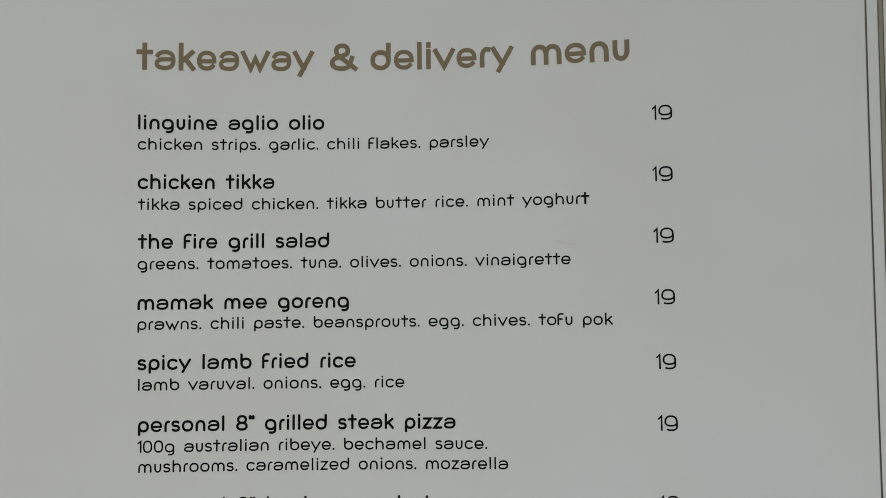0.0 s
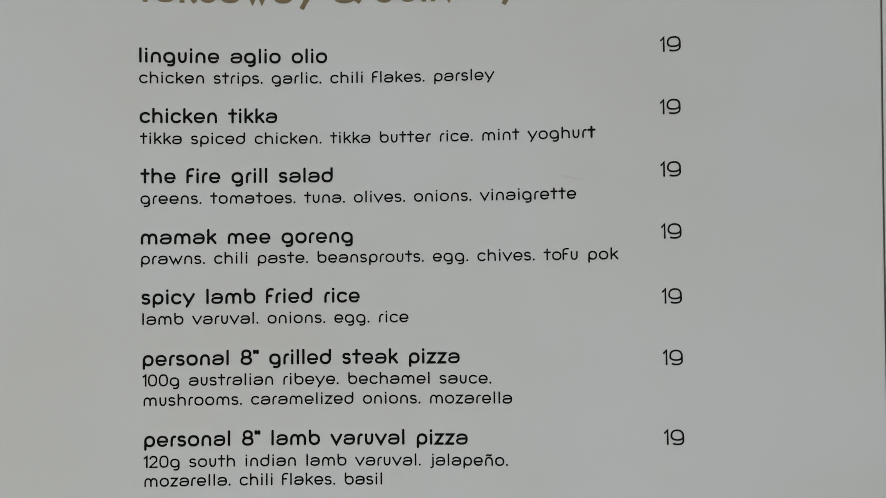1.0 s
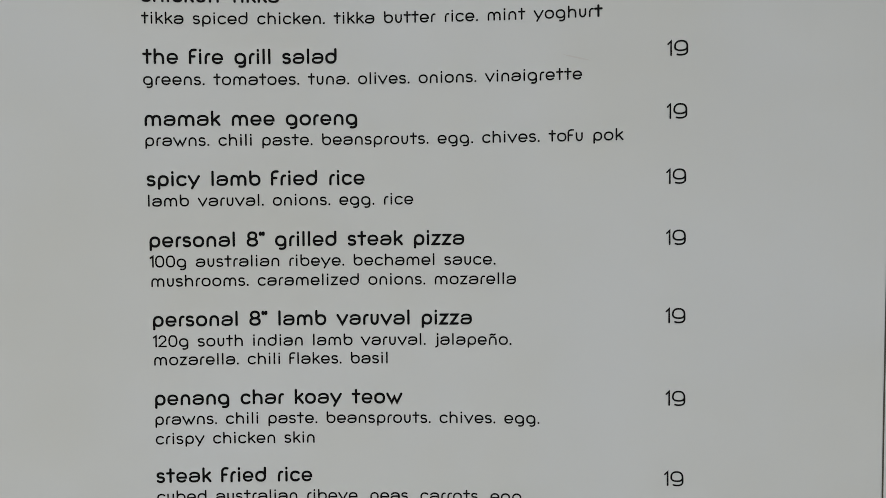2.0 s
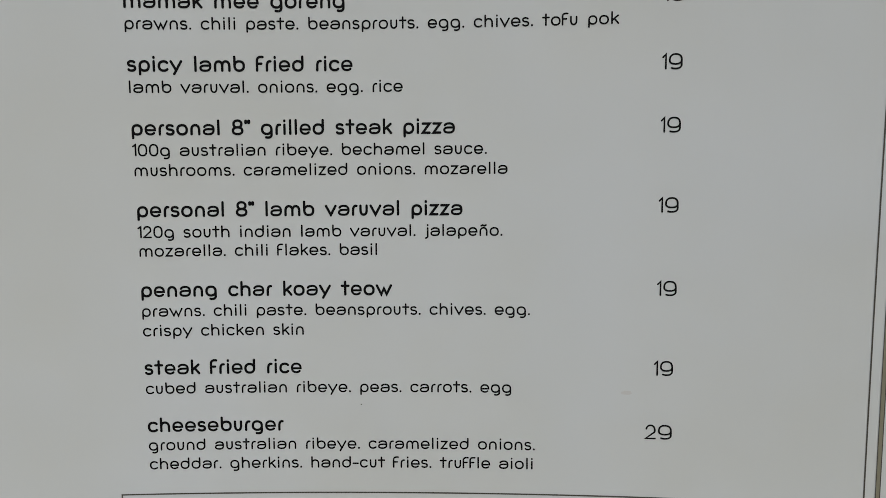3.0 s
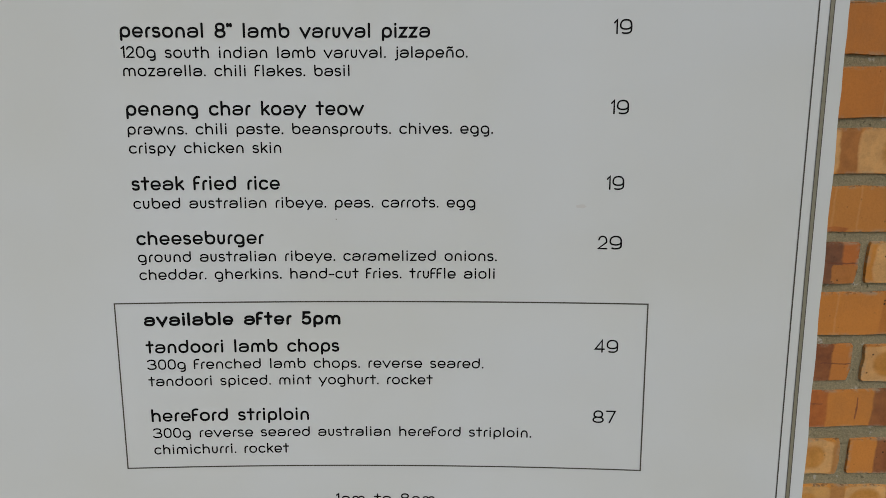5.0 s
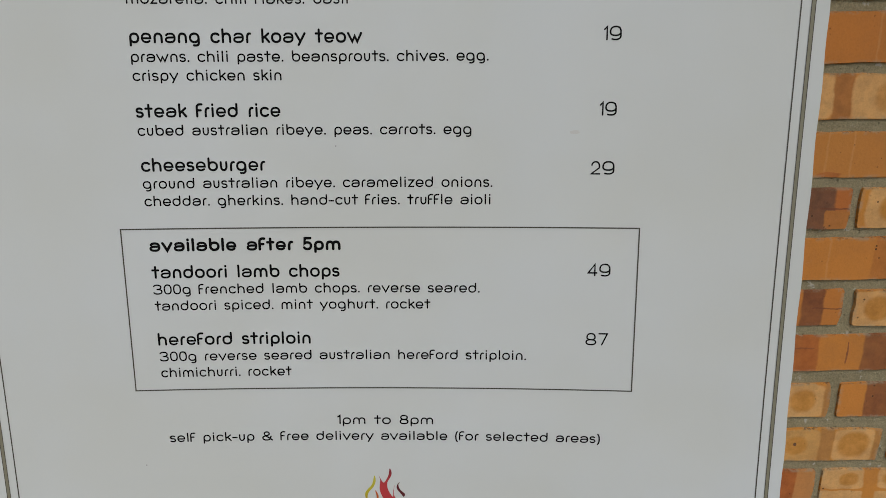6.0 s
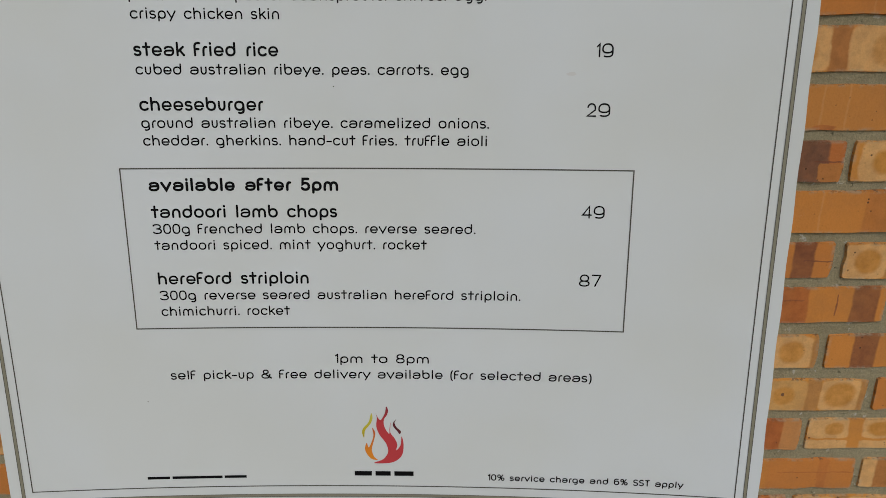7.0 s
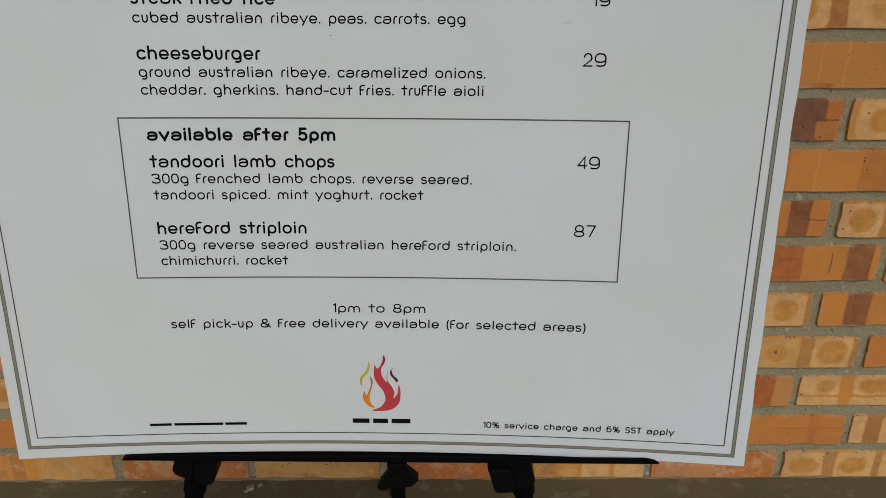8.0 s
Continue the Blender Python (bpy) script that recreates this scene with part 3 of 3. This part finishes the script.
def margin(z):
    return -0.1788 - 0.0086 * (z - 0.19) + 0.0011 * math.exp(-((z - 0.485) / 0.075) ** 2)


def dish(text, x1, z):
    lettering("dish_name", text, margin(z), x1, z + 0.0004, 0.0077, 0.0106, 0.00083, ink_black, tight=0.85)


def blurb(text, x1, z):
    lettering("dish_description", text, margin(z), x1, z + 0.0002, 0.0061, 0.0083, 0.00056, ink_black)


def price(text, x0, x1, z):
    lettering("price", text, x0, x1, z, 0.0067, 0.0103, 0.00058, ink_black)


for word, wx0, wx1 in (("takeaway", -0.1850, -0.0632), ("&", -0.052, -0.0325), ("delivery", -0.0234, 0.0773), ("menu", 0.0894, 0.1564)):
    lettering("heading", word, wx0, wx1, 0.7970, 0.0146, 0.0198, 0.00165, ink_olive, "olive-brown printed heading word", 0.65, False)
dish("linguine aglio olio", -0.0560, 0.7546)
blurb("chicken strips. garlic. chili flakes. parsley", 0.0594, 0.7406)
price("19", 0.1702, 0.1830, 0.7545)
dish("chicken tikka", -0.0905, 0.7130)
blurb("tikka spiced chicken. tikka butter rice. mint yoghurŧ", 0.1268, 0.6987)
price("19", 0.1693, 0.1821, 0.7126)
dish("the fire grill salad", -0.0525, 0.6716)
blurb("greens. tomatoes. tuna. olives. onions. vinaigrette", 0.1133, 0.6576)
price("19", 0.1688, 0.1816, 0.6710)
dish("mamak mee goreng", -0.0389, 0.6298)
blurb("prawns. chili paste. beansprouts. egg. chives. tofu pok", 0.1403, 0.6164)
price("19", 0.1684, 0.1811, 0.6298)
dish("spicy lamb fried rice", -0.0343, 0.5889)
blurb("lamb varuval. onions. egg. rice", -0.0011, 0.5753)
price("19", 0.1681, 0.1805, 0.5869)
dish('personal 8" grilled steak pizza', 0.0336, 0.5472)
blurb("100g australian ribeye. bechamel sauce.", 0.0547, 0.5337)
blurb("mushrooms. caramelized onions. mozarella", 0.0685, 0.5204)
price("19", 0.1680, 0.1803, 0.5465)
dish('personal 8" lamb varuval pizza', 0.0384, 0.4927)
blurb("120g south indian lamb varuval. jalapeño.", 0.0651, 0.4789)
blurb("mozarella. chili flakes. basil", -0.0196, 0.4662)
price("19", 0.1677, 0.1801, 0.4944)
dish("penang char koay teow", -0.0099, 0.4383)
blurb("prawns. chili paste. beansprouts. chives. egg.", 0.0837, 0.4250)
blurb("crispy chicken skin", -0.0710, 0.4114)
price("19", 0.1677, 0.1801, 0.4390)
dish("steak fried rice", -0.0730, 0.3843)
blurb("cubed australian ribeye. peas. carrots. egg", 0.0711, 0.3710)
price("19", 0.1667, 0.1789, 0.3848)
dish("cheeseburger", -0.0864, 0.3437)
blurb("ground australian ribeye. caramelized onions.", 0.0873, 0.3308)
blurb("cheddar. gherkins. hand-cut fries. truffle aioli", 0.0861, 0.3173)
price("29", 0.1613, 0.1790, 0.3408)
lettering("offer_heading", "available after 5pm", -0.1793, -0.0311, 0.2816, 0.0078, 0.0107, 0.00103, ink_black, tight=0.75)
dish("tandoori lamb chops", -0.0326, 0.2597)
blurb("300g frenched lamb chops. reverse seared.", 0.0780, 0.2469)
blurb("tandoori spiced. mint yoghurt. rocket", 0.0390, 0.2336)
price("49", 0.1617, 0.1793, 0.2613)
dish("hereford striploin", -0.0576, 0.2044)
blurb("300g reverse seared australian hereford striploin.", 0.1154, 0.1912)
blurb("chimichurri. rocket", -0.0740, 0.1776)
price("87", 0.1620, 0.1795, 0.2049)
lettering("opening_hours", "1pm to 8pm", -0.0381, 0.0404, 0.1350, 0.0061, 0.0083, 0.00058, ink_black)
lettering("delivery_note", "self pick-up & free delivery available (for selected areas)", -0.1762, 0.1766, 0.1210, 0.0061, 0.0083, 0.00058, ink_black)
lettering("charges_note", "10% service charge and 6% SST apply", 0.0921, 0.2590, 0.0262, 0.0046, 0.0062, 0.00050, ink_black)


def bar(name, x0, x1, z0, z1, label=""):
    bm = bmesh.new()
    a, b, c, d = (bm.verts.new(flat(x, z, LIFT)) for x, z in ((x0, z0), (x1, z0), (x1, z1), (x0, z1)))
    bm.faces.new((a, b, c, d))
    return part(name, bm, ink_black, board, label)


# name under the emblem and the web address, as plain bars
for x0, x1 in ((-0.0247, -0.0097), (-0.0065, 0.0068), (0.0100, 0.0268)):
    bar("emblem_bar", x0, x1, 0.0292, 0.0336)
for x0, x1 in ((-0.2042, -0.1852), (-0.1830, -0.1400), (-0.1382, -0.1191)):
    bar("address_bar", x0, x1, 0.0275, 0.0300)


def flame(name, points, mat, label=""):
    """A flame tongue: a smooth closed outline, filled. Units: a hundredth of the emblem's height, from its foot."""
    bm = bmesh.new()
    pts = [Vector(p) for p in points]
    verts = []
    count = len(pts)
    for i in range(count):
        a, b, c, d = (pts[(i + k) % count] for k in (-1, 0, 1, 2))
        for s in range(5):
            t = s / 5
            p = 0.5 * (2 * b + (c - a) * t + (2 * a - 5 * b + 4 * c - d) * t * t + (3 * b - a - 3 * c + d) * t ** 3)
            verts.append(bm.verts.new(flat(0.0005 + p.x * 0.00054, 0.0415 + p.y * 0.00054, LIFT)))
    edges = [bm.edges.new((verts[i], verts[(i + 1) % len(verts)])) for i in range(len(verts))]
    bmesh.ops.triangle_fill(bm, use_beauty=True, edges=edges)
    return part(name, bm, mat, board, label)


RED = [(6, 100), (9, 93), (7, 85), (2, 76), (3, 64), (10, 52), (11, 62), (13, 72), (12, 55), (19, 44), (23, 33), (21, 23),
       (28, 32), (30, 48), (33, 34), (31, 16), (22, 5), (8, 0), (-15, 0), (0, 7), (8, 20), (5, 35), (-5, 50), (-10, 64), (-9, 80), (-11, 88),
       (-6, 78), (-2, 77), (4, 89)]
flame("emblem_flame", RED, ink_red, "red printed flame tongue")
flame("emblem_flame", [(-18, 88), (-16, 80), (-19, 70), (-28, 58), (-30, 45), (-33, 54), (-31, 62), (-22, 73)], ink_yellow, "yellow printed flame tongue")
flame("emblem_flame", [(-17, 63), (-12, 53), (-15, 38), (-18, 25), (-15, 12), (-9, 6), (-18, 7), (-26, 16), (-29, 26), (-26, 36), (-23, 28), (-18, 38), (-15, 50)], ink_orange, "orange printed flame tongue")
flame("emblem_flame", [(22, 78), (19, 72), (22, 64), (29, 57), (27, 52), (23, 57), (17, 65), (17, 72)], ink_maroon, "maroon printed flame tongue")

# marks on the print
faint = material("faint_smudge", 0.6, (0.582, 0.584, 0.572), 0.35)


def mark(name, x, z, w, h, tilt, mat, label):
    bm = bmesh.new()
    r = random.Random(int(x * 9000))
    ring = []
    for i in range(14):
        a = math.tau * i / 14
        k = 0.8 + 0.4 * r.random()
        u, v = w * k * math.cos(a), h * k * math.sin(a)
        ring.append(bm.verts.new(flat(x + u * math.cos(tilt) - v * math.sin(tilt), z + u * math.sin(tilt) + v * math.cos(tilt), LIFT * 0.7)))
    bm.faces.new(ring)
    part(name, bm, mat, board, label)


mark("smudge", 0.1485, 0.3726, 0.0040, 0.0014, 0.0, faint, "faint grey smudge")
mark("smudge", 0.1098, 0.6726, 0.0085, 0.0005, -0.25, faint, "faint scratch")
mark("speck", -0.0323, 0.3627, 0.0005, 0.0004, 0.0, ink_thin, "tiny dark speck")
mark("speck", -0.1970, 0.1013, 0.0006, 0.0004, 0.0, ink_thin, "tiny dark speck")

# ---- the easel ----
easel = tagged(new("display_easel"), "black folding metal display easel holding the menu", "easel")
SKEW = 0.8
easel.matrix_basis = pose(0, 0, 0, 0, SKEW, 0)


def floor_under(x):
    """The floor's height in the easel's own, slightly leaning frame."""
    return BASE + x * math.tan(radians(SKEW))


APEX = Vector((0.006, 0.135, 1.36))


def leg(side_x):
    top = Vector((side_x * 0.03 + 0.006, 0.128, 1.34))
    at_tray = Vector((side_x, 0.016, 0.330))
    way = (at_tray - top).normalized()
    ground = floor_under(side_x * 1.3)
    foot = at_tray + way * ((at_tray.z - ground - 0.012) / -way.z)
    bm = bmesh.new()
    add_tube(bm, top, at_tray + way * 0.02, 0.0105)
    add_tube(bm, at_tray + way * 0.012, foot, 0.0088)
    ob = part("leg", bm, black_metal, easel, smooth=False)
    bm = bmesh.new()
    add_tube(bm, foot - way * 0.025, Vector((foot.x, foot.y, ground)) + Vector((way.x, way.y, 0)) * 0.01, 0.0105, 0.0125)
    part("rubber_foot", bm, rubber, ob)
    return at_tray, way


# slim ledge with a low lip in front, bevelled at the ends
bm = bmesh.new()
lip = [(-0.2305, -0.0015), (-0.2235, 0.0031), (0.2360, 0.0046), (0.2440, 0.0030), (0.2485, 0.0000), (0.2485, -0.0010), (-0.2305, -0.0020)]
plate = [(-0.2300, -0.0004), (0.2480, -0.0002), (0.2480, -0.0011), (-0.2300, -0.0020)]
for outline_pts, y0, y1 in ((lip, -0.0128, -0.0113), (plate, -0.0113, 0.034)):
    fr = [bm.verts.new((x, y0, z)) for x, z in outline_pts]
    rr = [bm.verts.new((x, y1, z)) for x, z in outline_pts]
    bm.faces.new(fr)
    bm.faces.new(rr[::-1])
    for i in range(len(fr)):
        j = (i + 1) % len(fr)
        bm.faces.new((fr[i], rr[i], rr[j], fr[j]))
bmesh.ops.recalc_face_normals(bm, faces=bm.faces)
tray = part("ledge", bm, black_metal, easel, "flat black metal ledge")
tray.matrix_basis = pose(0, 0, 0.36695 - 0.0015, -6.307, -0.715, -1.080)


def add_slab(bm, corners, y0, y1, bevel):
    """A block with the given outline in x and z, between two depths, its edges rounded."""
    near = [bm.verts.new((x, y0, z)) for x, z in corners]
    far = [bm.verts.new((x, y1, z)) for x, z in corners]
    faces = [bm.faces.new(near), bm.faces.new(far[::-1])]
    for i in range(len(corners)):
        j = (i + 1) % len(corners)
        faces.append(bm.faces.new((near[i], far[i], far[j], near[j])))
    bmesh.ops.recalc_face_normals(bm, faces=faces)
    bmesh.ops.bevel(bm, geom=list({e for f in faces for e in f.edges}), offset=bevel, segments=2, affect="EDGES", profile=0.6)


# each leg clamp: a block round the leg and a flat lever beside it
CLAMPS = (
    (-0.1745, [(-0.1715, 0.3640), (-0.1467, 0.3640), (-0.1550, 0.3285), (-0.1605, 0.3255), (-0.1765, 0.3325)],
     [(-0.1855, 0.3620), (-0.1685, 0.3620), (-0.1735, 0.3345), (-0.1880, 0.3415), (-0.1900, 0.3470)]),
    (0.1320, [(0.0955, 0.3630), (0.1345, 0.3630), (0.1425, 0.3336), (0.1410, 0.3275), (0.1240, 0.3230), (0.1170, 0.3480), (0.0975, 0.3490)],
     [(0.0968, 0.3495), (0.1181, 0.3497), (0.1242, 0.3246), (0.1225, 0.3232), (0.1074, 0.3221), (0.1045, 0.3245), (0.0990, 0.3440)]),
)
for sx, block, lever in CLAMPS:
    leg(sx)
    bm = bmesh.new()
    add_slab(bm, block, 0.0005, 0.0300, 0.0025)
    clamp = part("clamp", bm, black_plastic, easel, "black plastic leg clamp")
    bm = bmesh.new()
    add_slab(bm, lever, -0.0035, 0.0080, 0.0022)
    part("lever", bm, black_plastic, clamp)

# middle post with its wing knob
bm = bmesh.new()
add_tube(bm, (0.0142, 0.018, 0.3640), (0.0150, 0.062, floor_under(0) + 0.010), 0.0068)
post = part("middle_post", bm, black_metal, easel)
bm = bmesh.new()
add_tube(bm, (0.0150, 0.061, floor_under(0) + 0.02), (0.0150, 0.063, floor_under(0)), 0.009, 0.011)
part("rubber_foot", bm, rubber, post)
bm = bmesh.new()
add_box(bm, 0.0045, 0.0205, 0.008, 0.030, 0.336, 0.3632, 0.0025)
collar = part("collar", bm, black_plastic, easel)
bm = bmesh.new()
add_slab(bm, [(0.0070, 0.3560), (0.0235, 0.3560), (0.0225, 0.3500), (0.0342, 0.3390), (0.0338, 0.3360), (0.0282, 0.3297), (0.0211, 0.3284), (0.0085, 0.3280),
              (0.0043, 0.3252), (-0.0025, 0.3249), (-0.0042, 0.3285), (0.0024, 0.3394), (0.0064, 0.3459)], -0.0035, 0.0060, 0.0015)
add_tube(bm, (0.0140, -0.0055, 0.3385), (0.0140, 0.010, 0.3385), 0.0068)
part("wing_knob", bm, black_plastic, collar)
# back leg and apex block behind the board
bm = bmesh.new()
add_tube(bm, APEX, (-0.004, 0.375, floor_under(0) + 0.012), 0.008)
back_leg = part("leg", bm, black_metal, easel)
bm = bmesh.new()
add_tube(bm, (-0.004, 0.370, floor_under(0) + 0.03), (-0.004, 0.377, floor_under(0)), 0.0095, 0.011)
part("rubber_foot", bm, rubber, back_leg)
bm = bmesh.new()
add_box(bm, -0.045, 0.057, 0.105, 0.160, 1.325, 1.375, 0.006)
part("apex_block", bm, black_plastic, easel)

# small lumps of dropped mortar at the foot of the wall
rng = random.Random(11)
for x, y, r in ((-0.236, 0.392, 0.0068), (-0.222, 0.398, 0.0050), (-0.241, 0.385, 0.0035), (-0.40, 0.385, 0.0025)):
    bm = bmesh.new()
    bmesh.ops.create_icosphere(bm, subdivisions=2, radius=r)
    for v in bm.verts:
        v.co *= 0.75 + 0.5 * rng.random()
        v.co.z *= 0.4
    ob = tagged(part("mortar_lump", bm, mortar), "small pale lump of dried mortar on the floor", "mortar lump", "mortar lumps")
    ob.location = (x, y, BASE + r * 0.3)

# ---- bricks ----
rng = random.Random(21)
BL, BH = LENGTH - JOINT, 0.056


def brick_shape(seed):
    """One brick's face and sides, with worn, slightly uneven edges."""
    r = random.Random(seed)
    hx, hz = BL / 2, BH / 2
    ring = []
    for side in range(4):
        for i in range(8 if side % 2 == 0 else 4):
            f = -0.97 + 1.94 * i / (7 if side % 2 == 0 else 3)
            fx, fz = ((f, -1), (1, f * 0.93), (-f, 1), (-1, -f * 0.93))[side]
            chip = 0.0022 * r.random() ** 6
            ring.append((fx * (hx - chip * abs(fx)) + r.uniform(-1, 1) * 0.0006, fz * (hz - chip * abs(fz)) + r.uniform(-1, 1) * 0.0009))
    verts = [(x * 0.990, -0.0012 - r.random() * 0.0008, z * 0.962) for x, z in ring]
    verts += [(x, 0.0024, z) for x, z in ring] + [(x, 0.03, z) for x, z in ring]
    k = len(ring)
    faces = [tuple(range(k))]
    for layer in (0, k):
        for i in range(k):
            j = (i + 1) % k
            faces.append((layer + j, layer + i, layer + k + i, layer + k + j))
    return verts, faces


shared = {}
for kind in BRICK:
    for seed in range(3):
        me = bpy.data.meshes.new("brick")
        corners, sides = brick_shape(seed + len(shared))
        me.from_pydata(corners, [], sides)
        me.materials.append(BRICK[kind])
        shared[kind, seed] = me

# where the upright joint beside the board falls, and each lower course's bottom and top edge
JOINTS = {1: 0.6995, 3: 0.693, 4: 0.608, 5: 0.690, 8: 0.592, 10: 0.668}
COURSES = ((-0.0170, 0.0372), (0.0512, 0.1060), (0.1232, 0.1780), (0.1930, 0.2465), (0.2642, 0.3187), (0.3360, 0.3925), (0.4055, 0.4590),
           (0.4715, 0.5320), (0.5428, 0.5990), (0.6113, 0.6714), (0.6857, 0.7436), (0.7550, 0.8180), (0.8290, 0.8900))
far_v, far_f = [], []
for row in range(38):
    offset = JOINTS.get(row, 0.606 if row % 2 == 0 else 0.695)
    low, high = COURSES[row] if row < len(COURSES) else (0.0435 + COURSE * (row - 0.86), 0.0435 + COURSE * row - 0.004)
    z = (low + high) / 2
    for col in range(-21, 20):
        # col 3 begins at the joint to the right of the board
        x = offset + LENGTH * (col - 2.5)
        if abs(x) > 3.95:
            continue
        near = -1.25 < x < 1.45 and row < 21
        if near:
            kind = rng.choice(("plain", "plain", "plain", "plain", "pads", "pads", "bands", "burnt", "stripes", "line_pads"))
            ob = new("brick", shared[(row, col) if (row, col) in FACES else kind, rng.randrange(3)])
            ob.location = (x + rng.uniform(-1, 1) * 0.0015, WALL_Y + rng.uniform(-1, 1) * 0.0012, z + rng.uniform(-1, 1) * 0.001)
            ob.rotation_euler = (rng.uniform(-1, 1) * 0.006, rng.uniform(-1, 1) * 0.006, rng.uniform(-1, 1) * 0.006)
            ob.scale.z = (high - low) / BH
            ob.parent = wall
        else:
            vs, fs = brick_shape(rng.randrange(40))
            k = len(far_v)
            far_v += [(a + x, b + WALL_Y, c + z) for a, b, c in vs]
            far_f += [tuple(i + k for i in f) for f in fs]
me = bpy.data.meshes.new("brickwork")
me.from_pydata(far_v, [], far_f)
me.materials.append(far_brick)
rest = new("brickwork", me)
rest.parent = wall
tagged(rest, kind="stuff")
